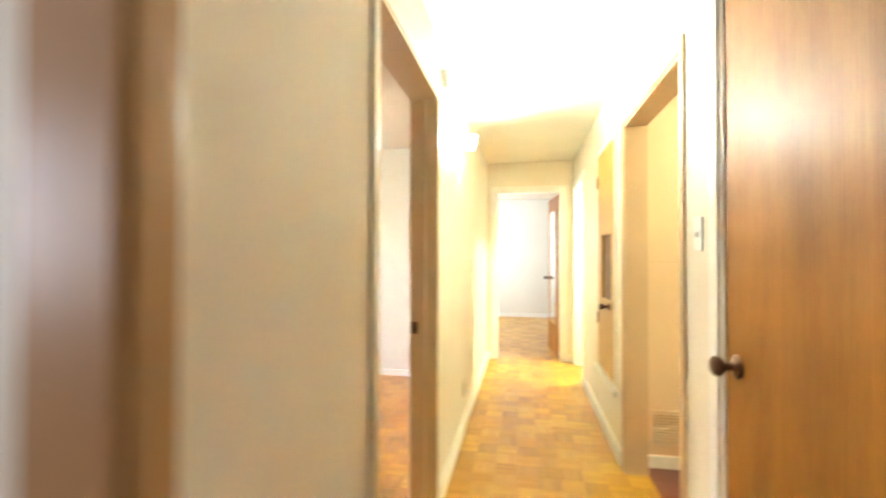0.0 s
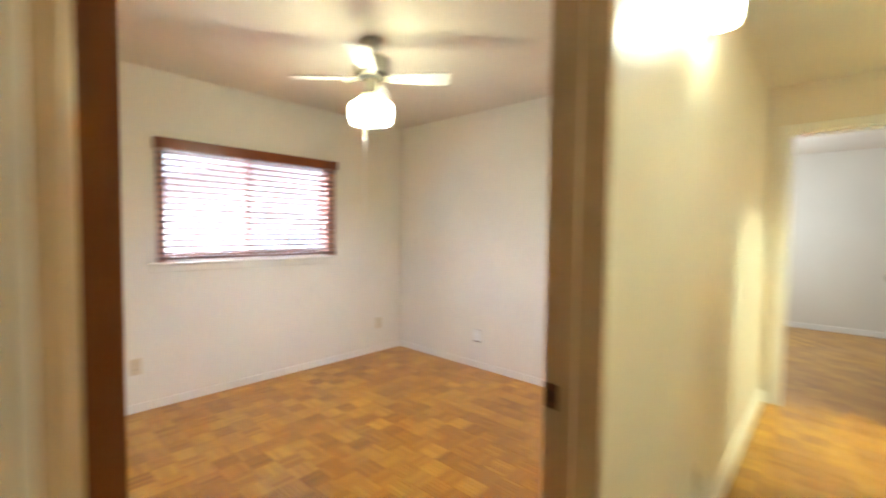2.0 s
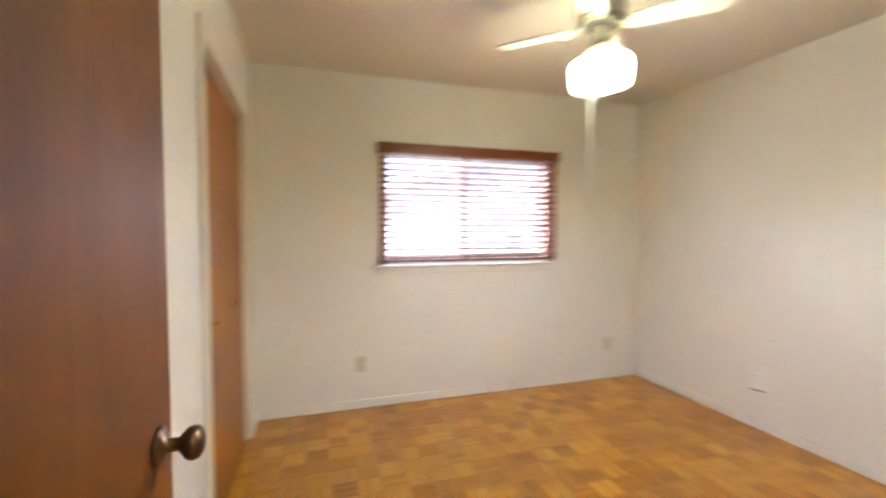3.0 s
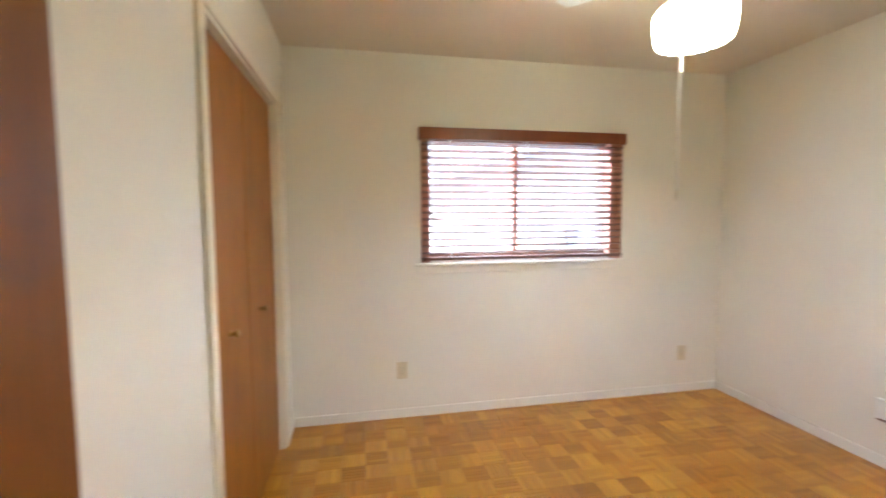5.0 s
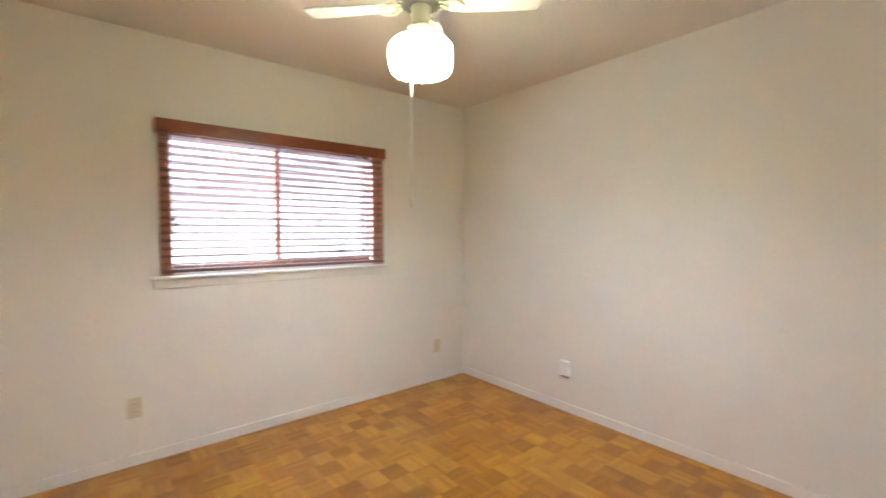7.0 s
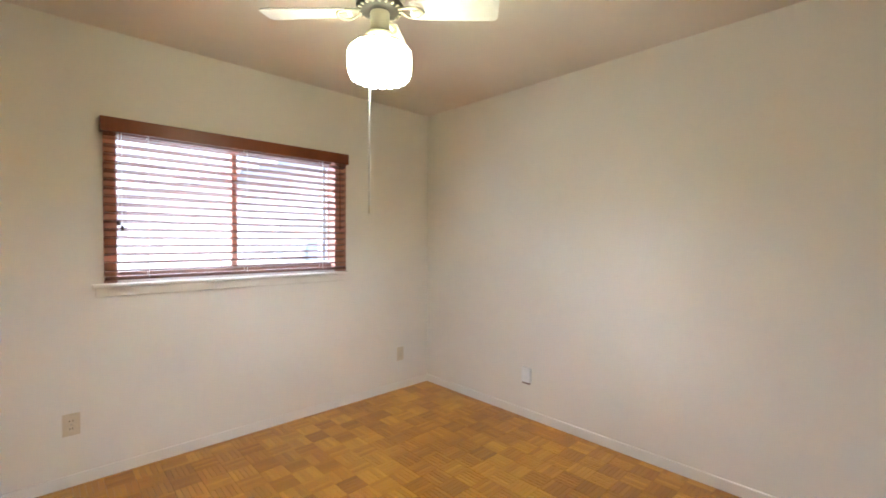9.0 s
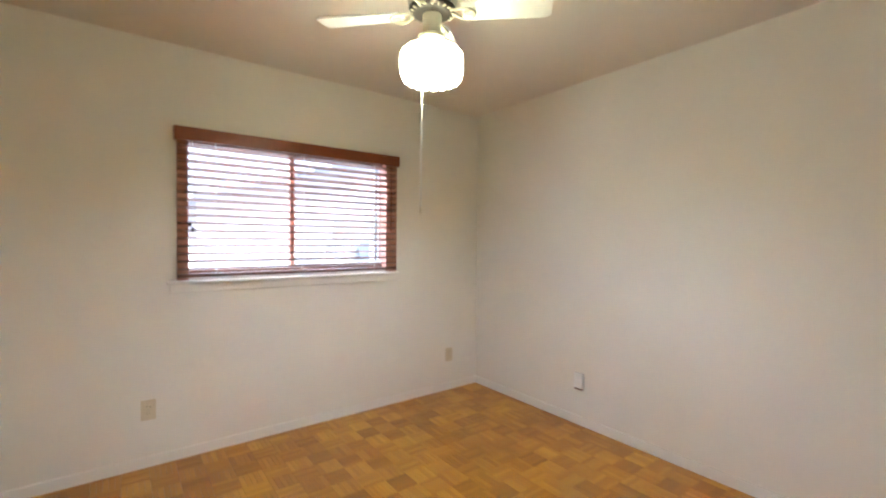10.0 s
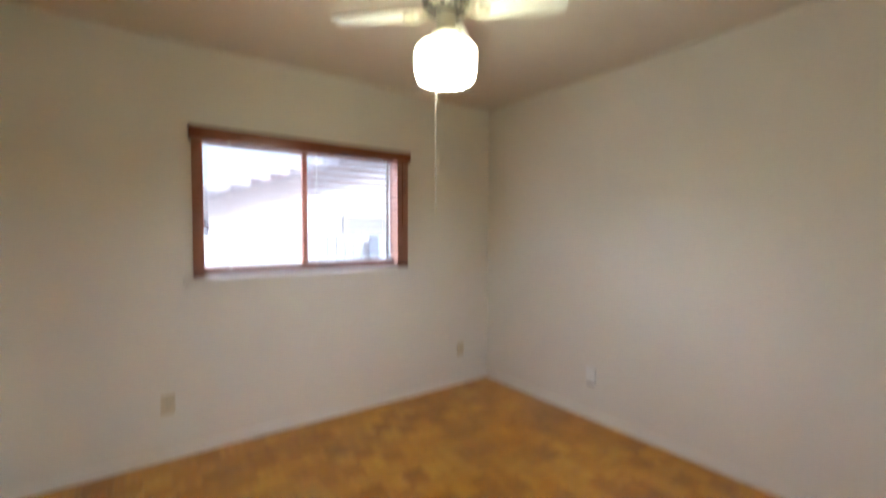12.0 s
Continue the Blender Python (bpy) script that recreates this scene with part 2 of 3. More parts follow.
# ---- building helpers ----


def box(bm, x0, x1, y0, y1, z0, z1, bevel=0.0, m=None):
    made = bmesh.ops.create_cube(bm, size=1.0)["verts"]
    for v in made:
        v.co = Vector((x0 + (v.co.x + 0.5) * (x1 - x0), y0 + (v.co.y + 0.5) * (y1 - y0), z0 + (v.co.z + 0.5) * (z1 - z0)))
    if m is not None:
        bmesh.ops.transform(bm, matrix=m, verts=made)
    if bevel:
        edges = {e for v in made for e in v.link_edges}
        bmesh.ops.bevel(bm, geom=list(edges), offset=bevel, segments=2, profile=0.5, affect="EDGES")
    return bm


def lathe(bm, profile, segments=32, m=None, wave=None, drop=None):
    """Turn a profile of (radius, height) round z. wave(angle, i): a factor on the radius."""
    rings = []
    for i, (r, z) in enumerate(profile):
        ring = []
        for k in range(segments):
            a = 2 * math.pi * k / segments
            f, dz = wave(a, i) if wave else 1.0, drop(a, i) if drop else 0.0
            ring.append(bm.verts.new((r * f * math.cos(a), r * f * math.sin(a), z + dz)))
        rings.append(ring)
    for a, b in zip(rings, rings[1:]):
        for k in range(segments):
            f = bm.faces.new((a[k], a[(k + 1) % segments], b[(k + 1) % segments], b[k]))
            f.smooth = True
    for ring, flip in ((rings[0], True), (rings[-1], False)):
        bm.faces.new(list(reversed(ring)) if flip else ring)
    if m is not None:
        bmesh.ops.transform(bm, matrix=m, verts=[v for r in rings for v in r])
    return bm


def tube(bm, a, b, r, segments=10):
    a, b = Vector(a), Vector(b)
    m = Matrix.Translation(a) @ (b - a).to_track_quat("Z", "Y").to_matrix().to_4x4()
    return lathe(bm, [(r, 0.0), (r, (b - a).length)], segments, m)


def part(name, bm, mat, parent=None, label=""):
    me = bpy.data.meshes.new(name)
    bmesh.ops.recalc_face_normals(bm, faces=bm.faces)
    bm.to_mesh(me)
    bm.free()
    me.materials.append(mat)
    ob = new(name, me)
    if parent is not None:
        ob.parent = parent
    if label:
        ob["label"] = label
    return ob


def base(name, m, label, category, group="", kind=""):
    ob = new(name)
    ob.matrix_basis = m
    return tagged(ob, label, category, group, kind)


def B():
    return bmesh.new()


def setting(name, boxes, mat, label, category):
    """A piece of the setting out of butted boxes in one mesh."""
    bm = B()
    for b in boxes:
        box(bm, *b)
    return tagged(part(name, bm, mat), label, category, kind="structure")


def wall_y(x0, x1, y0, y1, holes, top=2.38):
    """Boxes of a wall along y with openings (y0, y1, z0, z1)."""
    out, y = [], y0
    for a, b, z0, z1 in sorted(holes):
        out.append((x0, x1, y, a, -0.03, top))
        if z0 > 0:
            out.append((x0, x1, a, b, -0.03, z0))
        out.append((x0, x1, a, b, z1, top))
        y = b
    out.append((x0, x1, y, y1, -0.03, top))
    return out


def wall_x(y0, y1, x0, x1, holes, top=2.38):
    return [(a, b, y0, y1, c, d) for (_, _, a, b, c, d) in wall_y(0, 0, x0, x1, holes, top)]


# ---- the plan ----
H = 2.38
XL0, XL1 = -0.265, -0.145          # wall between bedroom and hall
XR0, XR1 = 0.875, 0.995            # hall's other wall
YE0, YE1 = 5.22, 5.34              # hall's end wall
BX, BY0, BY1 = -3.28, 1.17, 4.31   # bedroom faces
DOOR_Y0, DOOR_Y1, DOOR_Z = 1.190, 2.093, 2.06
WIN = (2.03, 3.425, 1.06, 1.88)
CL_X0, CL_X1, CL_Z = -3.03, -1.91, 1.97

setting("wall_hall_west", wall_y(XL0, XL1, -2.0, YE0, [(DOOR_Y0, DOOR_Y1, 0, DOOR_Z), (-0.46, 0.40, 0, 2.045)]), HALL,
        "cream painted plaster wall with two doorways", "wall")
setting("wall_bedroom_window", wall_y(BX - 0.14, BX, 0.45, BY1 + 0.12, [WIN]), WALL,
        "cream painted bedroom wall round a slider window", "wall")
setting("wall_bedroom_plain", [(BX, XL0, BY1, BY1 + 0.12, -0.03, H)], WALL, "plain cream painted bedroom wall", "wall")
setting("wall_closet", wall_x(BY0 - 0.12, BY0, BX, XL0, [(CL_X0, CL_X1, 0, CL_Z)]), WALL,
        "cream painted wall round the closet opening", "wall")
setting("wall_closet_inner", [(BX, -1.6, 0.45, 0.57, -0.03, H), (-1.6, -1.48, 0.45, BY0 - 0.12, -0.03, H)], WALL,
        "closet's inner cream walls", "wall")
setting("wall_hall_east", wall_y(XR0, XR1, -2.0, YE0, [(0.598, 1.413, 0, 2.045), (1.74, 2.65, 0, 2.035), (2.89, 3.51, 0.42, 2.03), (4.36, 5.10, 0, 2.035)]),
        HALL, "warm cream hall wall with doorways and a linen cupboard", "wall")
setting("wall_hall_end", wall_x(YE0, YE1, XL0, 2.6, [(-0.032, 0.735, 0, 2.03)]), HALL, "warm cream wall at the hall's end", "wall")
setting("wall_hall_back", [(XL0, 2.6, -2.12, -2.0, -0.03, H)], HALL, "plain cream wall closing the hall", "wall")
setting("wall_far_bedroom", [(-1.3, 2.6, 8.8, 8.92, -0.03, H), (-1.42, -1.3, YE0, 9.32, -0.03, H), (2.6, 2.72, -2.12, 9.32, -0.03, H), (-1.3, XL0, YE0, YE1, -0.03, H)],
        WALL, "far bedroom's pale walls", "wall")
setting("wall_side_room", [(-2.62, -2.5, -2.12, 0.45, -0.03, H), (-2.62, XL0, -2.12, -2.0, -0.03, H), (-1.48, XL0, 0.45, 0.57, -0.03, H), (-2.5, BX + 0.6, 0.45, 0.455, -0.03, H)],
        WALL, "near side room's pale walls", "wall")
setting("wall_passage", [(XR1, 2.6, 2.75, 2.87, -0.03, H), (XR1, 2.6, 1.30, 1.42, -0.03, H), (XR1, 2.6, 4.05, 4.17, -0.03, H)], PEACH,
        "peach painted panelled passage wall", "wall")

for name, b, label in (
    ("ceiling_bedroom", (BX - 0.14, XL0, 0.45, BY1 + 0.12, H, H + 0.1), "matt off-white bedroom ceiling"),
    ("ceiling_hall", (XL0, 2.72, -2.12, YE1, H, H + 0.1), "matt off-white hall ceiling"),
    ("ceiling_far_bedroom", (-1.42, 2.72, YE1, 9.32, H, H + 0.1), "matt off-white far bedroom ceiling"),
    ("ceiling_side_room", (-2.62, XL0, -2.12, 0.45, H, H + 0.1), "matt off-white side room ceiling"),
):
    setting(name, [b], HALLCEIL if name == "ceiling_hall" else CEIL, label, "ceiling")

FLOOR_BED = setting("floor_bedroom", [(BX - 0.14, XL0, 0.45, BY1 + 0.12, -0.10, -0.012)], OAKDARK, "honey oak finger parquet bedroom floor", "floor")
FLOOR_HALL = setting("floor_hall", [(XL0, XR1, -2.12, YE1, -0.10, -0.012)], OAKDARK, "oak finger parquet hall floor, yellow lamplight put into its colour", "floor")
# the far bedroom reuses the hall's yellow-lit copy of the oak
setting("floor_far_bedroom", [(-1.42, 2.72, YE1, 9.32, -0.10, -0.001)], LAMPLITOAK, "oak parquet floor of the far bedroom in the hall's lamplit tone", "floor")
setting("floor_side_room", [(-2.62, XL0, -2.12, 0.45, -0.10, -0.001)], OAK, "oak parquet floor of the side room", "floor")
setting("floor_side_passage", [(XR1, 2.72, 4.17, YE1, -0.10, -0.001)], OAK, "oak parquet floor of the side passage", "floor")
PASSAGE = setting("floor_passage", [(XR1, 2.72, -2.12, 4.17, -0.10, -0.006)], DARK, "dark red tiled passage floor", "floor")


def skirting(name, runs, high, thick, mat=TRIM):
    """Baseboards: runs of (x0, y0, x1, y1, nx, ny), each along a wall with its normal into the room."""
    bm = B()
    for x0, y0, x1, y1, nx, ny in runs:
        xs = sorted((x0, x1 if x1 != x0 else x0 + nx * thick))
        ys = sorted((y0, y1 if y1 != y0 else y0 + ny * thick))
        box(bm, *xs, *ys, 0.0, high, 0.004)
    return tagged(part(name, bm, mat), "white painted wooden baseboard", "baseboard", kind="structure")


skirting("baseboard_bedroom", [(BX, BY0 + 0.02, BX, BY1, 1, 0), (BX + 0.013, BY1, XL0 - 0.013, BY1, 0, -1), (XL0, 2.156, XL0, BY1, -1, 0),
                               (BX + 0.013, BY0, CL_X0 - 0.075, BY0, 0, 1), (CL_X1 + 0.075, BY0, XL0, BY0, 0, 1)], 0.062, 0.013, SKIRT)
skirting("baseboard_hall", [(XL1, 2.149, XL1, YE0, 1.8, 0), (XL1, 0.47, XL1, 1.158, 1, 0), (XR0, 2.73, XR0, 4.30, -1, 0), (XR0, 1.476, XR0, 1.69, -1, 0),
                            (XL1 + 0.028, YE0, -0.093, YE0, 0, -1), (0.796, YE0, XR0, YE0, 0, -1)], 0.088, 0.015)
skirting("baseboard_far", [(-1.3, 8.8, 2.6, 8.8, 0, -1), (XR1, 2.75, 2.6, 2.75, 0, -1)], 0.075, 0.015)


def casing_y(name, x, side, y0, y1, top, wide, thick, mat, label="cream painted door casing", inner=None, low=0.0, wide0=None):
    """A door casing on a wall face at x; side is the way the face looks. inner: the far face, to line the reveal."""
    bm = B()
    xa, xb = sorted((x, x + side * thick))
    box(bm, xa, xb, y0 - (wide0 or wide), y0, low, top + wide, 0.004)
    box(bm, xa, xb, y1, y1 + wide, low, top + wide, 0.004)
    box(bm, xa, xb, y0, y1, top, top + wide, 0.004)
    if inner is not None:
        ia, ib = sorted((x + side * 0.002, inner))
        box(bm, ia, ib, y0, y0 + 0.018, low, top - 0.018)
        box(bm, ia, ib, y1 - 0.018, y1, low, top - 0.018)
        box(bm, ia, ib, y0, y1, top - 0.018, top)
    return tagged(part(name, bm, mat), label, "trim", kind="structure")


def casing_x(name, y, side, x0, x1, top, wide, thick, mat, label, inner=None):
    bm = B()
    ya, yb = sorted((y, y + side * thick))
    box(bm, x0 - wide, x0, ya, yb, 0, top + wide, 0.004)
    box(bm, x1, x1 + wide, ya, yb, 0, top + wide, 0.004)
    box(bm, x0, x1, ya, yb, top, top + wide, 0.004)
    if inner is not None:
        ia, ib = sorted((y + side * 0.002, inner))
        box(bm, x0, x0 + 0.015, ia, ib, 0, top - 0.015)
        box(bm, x1 - 0.015, x1, ia, ib, 0, top - 0.015)
        box(bm, x0, x1, ia, ib, top - 0.015, top)
    return tagged(part(name, bm, mat), label, "trim", kind="structure")


casing_y("trim_bedroom_door", XL1, 1, DOOR_Y0, DOOR_Y1, DOOR_Z, 0.055, 0.020, CASING, "cream painted bedroom door casing", wide0=0.030)
# jamb lining: the shade on its cream paint is put into the colour
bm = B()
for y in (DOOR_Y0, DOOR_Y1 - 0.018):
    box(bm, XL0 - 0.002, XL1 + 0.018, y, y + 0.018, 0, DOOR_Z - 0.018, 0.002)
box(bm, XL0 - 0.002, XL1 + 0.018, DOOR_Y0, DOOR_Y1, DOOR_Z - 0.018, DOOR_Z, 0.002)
tagged(part("trim_bedroom_jamb", bm, SHADETAN), "cream bedroom door jamb lining, its shade painted tan", "trim", kind="structure")
casing_y("trim_bedroom_door_inside", XL0, -1, DOOR_Y0, DOOR_Y1, DOOR_Z, 0.062, 0.012, CASING, "cream painted bedroom door casing")
casing_y("trim_side_door", XL1, 1, -0.46, 0.40, 2.045, 0.065, 0.014, BROWNTRIM, "brown painted doorway casing", XL0)
casing_y("trim_closed_door", XR0, -1, 0.598, 1.413, 2.045, 0.062, 0.012, TRIM, "white painted casing round the closed door", XR1)
casing_y("trim_passage", XR0, -1, 1.74, 2.65, 2.035, 0.05, 0.010, PEACHTRIM, "peach painted passage opening trim", XR1 + 0.002)
casing_y("trim_side_passage", XR0, -1, 4.36, 5.10, 2.035, 0.06, 0.014, TRIM, "white painted doorway casing", XR1 + 0.002)
casing_x("trim_far_door", YE0, -1, -0.032, 0.735, 2.03, 0.06, 0.014, TRIM, "white painted far doorway casing", YE1)
casing_x("trim_closet", BY0, 1, CL_X0, CL_X1, CL_Z, 0.055, 0.015, CASING, "cream painted closet casing", BY0 - 0.10)

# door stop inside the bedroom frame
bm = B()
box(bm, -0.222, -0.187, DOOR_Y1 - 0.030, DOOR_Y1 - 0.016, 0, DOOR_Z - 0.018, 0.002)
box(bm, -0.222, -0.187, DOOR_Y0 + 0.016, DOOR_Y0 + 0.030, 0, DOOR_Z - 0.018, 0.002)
tagged(part("trim_door_stop", bm, SHADETAN), "cream door stop strip, its shade painted tan", "trim", kind="structure")

# ---- doors ----


def knob_mesh(bm, m, big=1.0):
    """A round knob on its rose; z is the way out of the door."""
    lathe(bm, [(0.033 * big, 0.0), (0.033 * big, 0.004), (0.027 * big, 0.009), (0.012 * big, 0.012), (0.011 * big, 0.030), (0.017 * big, 0.036),
               (0.026 * big, 0.044), (0.0285 * big, 0.053), (0.026 * big, 0.062), (0.016 * big, 0.068), (0.004 * big, 0.0695)], 24, m)
    return bm


def door_leaf(name, m, wide, high, thick, mat, label, knob_mat=BRONZE, knob_z=0.92, knob_sides=(1, -1), knob_in=0.065, kind="structure", category="door", hinge_side=1):
    """A flush door hinged at its own z axis, reaching along +x; y is its thickness."""
    d = base(name, m, label, category, kind=kind)
    bm = B()
    box(bm, 0.0, wide, -thick, 0.0, 0.006, high, 0.002)
    part("leaf", bm, mat, d)
    for s in knob_sides:
        y = 0.0 if s > 0 else -thick
        bm = knob_mesh(B(), pose(wide - knob_in, y, knob_z, -90 * s, 0, 0))
        part("knob", bm, knob_mat, d, "aged bronze round knob")
    bm = B()
    box(bm, wide - 0.0005, wide + 0.0015, -thick / 2 - 0.0125, -thick / 2 + 0.0125, knob_z - 0.028, knob_z + 0.028)
    part("latch_plate", bm, knob_mat, d)
    for z in (0.22, high - 0.22):
        bm = B()
        tube(bm, (-0.003, 0.006 * hinge_side, z - 0.045), (-0.003, 0.006 * hinge_side, z + 0.045), 0.006)
        part("hinge", bm, knob_mat, d)
    return d


# bedroom door, open into the room
door_leaf("door_bedroom", pose(-0.270, 1.262, 0.002, 0, 0, 178.35) @ Matrix.Diagonal((1, -1, 1, 1)), 0.80, 2.03, 0.034, RUSSET,
          "russet varnished flush bedroom door standing open", knob_z=0.93)
# closed amber door
door_leaf("door_hall_closed", pose(XR0 + 0.004, 0.620, 0.002, 0, 0, 90), 0.772, 2.02, 0.036, AMBER,
          "amber varnished flush birch door standing closed", knob_z=0.955, hinge_side=1)
# far bedroom's door, open
far_door = door_leaf("door_far", pose(0.713, YE1 + 0.012, 0.002, 0, 0, 96.5), 0.72, 2.0, 0.036, AMBER, "amber flush door with a tall narrow reflective panel, opened into the far bedroom", knob_z=0.95)
# added reflective panel for the pale upright strip on the leaf
bm = B()
box(bm, 0.20, 0.52, 0.0005, 0.006, 0.38, 1.82, 0.002)
part("pale_panel", bm, SILVERED, far_door, "tall narrow reflective panel")

# strike plate in the bedroom jamb
bm = B()
box(bm, -0.262, -0.228, DOOR_Y1 - 0.0205, DOOR_Y1 - 0.0175, 0.872, 0.932, 0.001)
sp = tagged(part("strike_plate", bm, BRONZE), "dark bronze strike plate on the door jamb", "strike plate")
bm = B()
box(bm, -0.252, -0.238, DOOR_Y1 - 0.0220, DOOR_Y1 - 0.0200, 0.889, 0.915)
part("latch_hole", bm, DARK, sp)

# closet's pair of flush doors
for x0, x1, kx in ((CL_X0 + 0.016, -2.4640, -2.655), (-2.4610, CL_X1 - 0.016, -2.175)):
    d = base("closet_door", pose((x0 + x1) / 2, BY0 - 0.03, 0.0), "honey birch flush closet door standing closed", "closet door", "pair of closet doors")
    h = (x1 - x0) / 2
    bm = B()
    box(bm, -h, h, -0.030, 0.0, 0.012, CL_Z - 0.018, 0.002)
    part("leaf", bm, HONEY, d)
    bm = B()
    lathe(bm, [(0.013, 0), (0.013, 0.003), (0.007, 0.006), (0.007, 0.016), (0.0145, 0.022), (0.0155, 0.028), (0.011, 0.033), (0.003, 0.0345)], 20,
          pose(kx - (x0 + x1) / 2, 0, 0.9, -90, 0, 0))
    part("knob", bm, BRASS, d, "small antique brass knob")

# ---- linen cupboard ----
cup = base("linen_cupboard", pose(XR0, 3.2, 0.42), "golden birch linen cupboard door set in the hall wall", "cupboard")
bm = B()
box(bm, 0.30, 0.31, -0.31, 0.31, 0, 1.61)
box(bm, 0.02, 0.30, -0.31, -0.30, 0, 1.61)
box(bm, 0.02, 0.30, 0.30, 0.31, 0, 1.61)
box(bm, 0.02, 0.30, -0.30, 0.30, 1.60, 1.61)
box(bm, 0.02, 0.30, -0.30, 0.30, 0.0, 0.01)
part("carcass", bm, GOLDEN, cup)
bm = B()
box(bm, -0.006, 0.016, -0.308, 0.308, 0.992, 1.605)
cdoor = part("door", bm, GOLDEN, cup, "golden birch door with a framed slot")
for name, b in (("lower_panel", (-0.308, 0.308, 0.004, 0.53)), ("stile", (-0.308, -0.19, 0.53, 0.992)), ("stile", (0.14, 0.308, 0.53, 0.992))):
    bm = B()
    box(bm, -0.006, 0.016, *b)
    part(name, bm, GOLDEN, cdoor)
bm = B()
box(bm, 0.012, 0.016, -0.19, 0.14, 0.53, 0.992)
part("recess_panel", bm, DARKWOOD, cdoor, "dark brown sunk panel")
bm = knob_mesh(B(), pose(-0.006, -0.13, 0.495, 0, -90, 0), 0.8)
part("knob", bm, BRONZE, cdoor)
for z in (0.36, 1.41):
    bm2 = B()
    box(bm2, -0.012, -0.004, 0.300, 0.345, z - 0.045, z + 0.045, 0.002)
    part("hinge", bm2, BRONZE, cup)
bm = B()
box(bm, -0.030, 0.0, -0.37, 0.36, -0.045, -0.004, 0.005)
part("ledge", bm, TRIM, cup, "white painted ledge")
bm = B()
box(bm, -0.010, 0.0, -0.34, -0.30, 0.0, 1.64, 0.003)
box(bm, -0.010, 0.0, -0.34, 0.34, 1.612, 1.65, 0.003)
part("frame", bm, TRIM, cup, "white painted frame")

# ---- window ----
wy0, wy1, wz0, wz1 = WIN
win = base("window_1", pose(BX - 0.09, (wy0 + wy1) / 2, wz0), "brown framed sliding window, closed, glaring with daylight", "window", kind="structure")
hw, hh = (wy1 - wy0) / 2, wz1 - wz0
for name, b in (("jamb", (-0.03, 0.086, -hw, -hw + 0.040, 0, hh)), ("jamb", (-0.03, 0.086, hw - 0.045, hw, 0, hh)),
                ("head", (-0.03, 0.03, -hw + 0.040, hw - 0.045, hh - 0.035, hh)), ("bottom_rail", (-0.03, 0.03, -hw + 0.040, hw - 0.045, 0, 0.03))):
    bm = B()
    box(bm, *b, 0.003)
    part(name, bm, JAMBWOOD if name == "jamb" else BROWNFRAME, win)
bm = B()
box(bm, -0.012, 0.024, -0.052, -0.020, 0.03, hh - 0.035, 0.003)
part("meeting_stile", bm, JAMBWOOD, win)
bm = B()
box(bm, -0.012, 0.012, -0.020, hw - 0.045, 0.03, 0.052, 0.003)
part("sash_rail", bm, WHITE, win)
for a, b, x in ((-hw + 0.035, -0.03, -0.006), (-0.03, hw - 0.04, 0.004)):
    bm = B()
    box(bm, x - 0.002, x + 0.002, a, b, 0.025, hh - 0.03)
    p = part("pane", bm, SCREENED if a > -0.1 else GLASS, win)
    p.visible_shadow = False
for a, b in ((-hw - 0.016, -hw + 0.042), (hw - 0.048, hw + 0.046)):
    bm = B()
    box(bm, 0.0865, 0.0945, a, b, -0.024, hh, 0.002)
    part("side_casing", bm, JAMBWOOD, win)
bm = B()
box(bm, -0.02, 0.0, hw - 0.088, hw - 0.072, 0.03, hh - 0.035, 0.002)
part("screen_track", bm, STEEL, win, "grey metal screen track")
bm = B()
box(bm, 0.090, 0.130, -hw - 0.068, hw + 0.052, -0.046, -0.025, 0.006)
part("window_sill", bm, WALL, win, "cream painted sill")
bm = B()
box(bm, 0.090, 0.106, -hw - 0.052, hw + 0.040, -0.096, -0.046, 0.003)
part("apron", bm, WALL, win, "cream painted apron board")

# ---- blind ----
blind = base("window_blind", pose(BX + 0.005, 2.727, 1.045), "cherry wood slatted blind, lowered with open slats", "blind")
bm = B()
box(bm, 0.055, 0.068, -0.728, 0.728, 0.790, 0.865, 0.003)
box(bm, 0.0, 0.055, -0.728, -0.716, 0.790, 0.865, 0.002)
box(bm, 0.0, 0.055, 0.716, 0.728, 0.790, 0.865, 0.002)
part("valance", bm, VALANCEWOOD, blind, "glossy cherry wood valance")
bm = B()
box(bm, 0.006, 0.052, -0.70, 0.70, 0.80, 0.845, 0.002)
part("headrail", bm, BROWNFRAME, blind)
slat = None
for i in range(17):
    z = 0.060 + i * 0.0442
    if slat is None:
        bm = B()
        ring = [(-0.025, 0.0004), (-0.012, 0.0018), (0.0, 0.0024), (0.012, 0.0018), (0.025, 0.0004), (0.025, -0.0042), (0.012, -0.0028), (0.0, -0.0022), (-0.012, -0.0028), (-0.025, -0.0042)]
        rows = [[bm.verts.new((x, y, zz)) for x, zz in ring] for y in (-0.712, 0.712)]
        for k in range(len(ring)):
            j = (k + 1) % len(ring)
            bm.faces.new((rows[0][k], rows[0][j], rows[1][j], rows[1][k]))
        bm.faces.new(rows[0]); bm.faces.new(list(reversed(rows[1])))
        slat = part("slat", bm, BLINDWOOD, blind)
        ob = slat
    else:
        ob = new("slat", slat.data)
        ob.parent = blind
    ob.matrix_basis = pose(0.030, random.uniform(-0.001, 0.001), z, 0, random.uniform(-14.5, -12), 0)
bm = B()
box(bm, 0.008, 0.054, -0.714, 0.714, 0.010, 0.030, 0.003)
part("bottom_rail", bm, BROWNFRAME, blind)
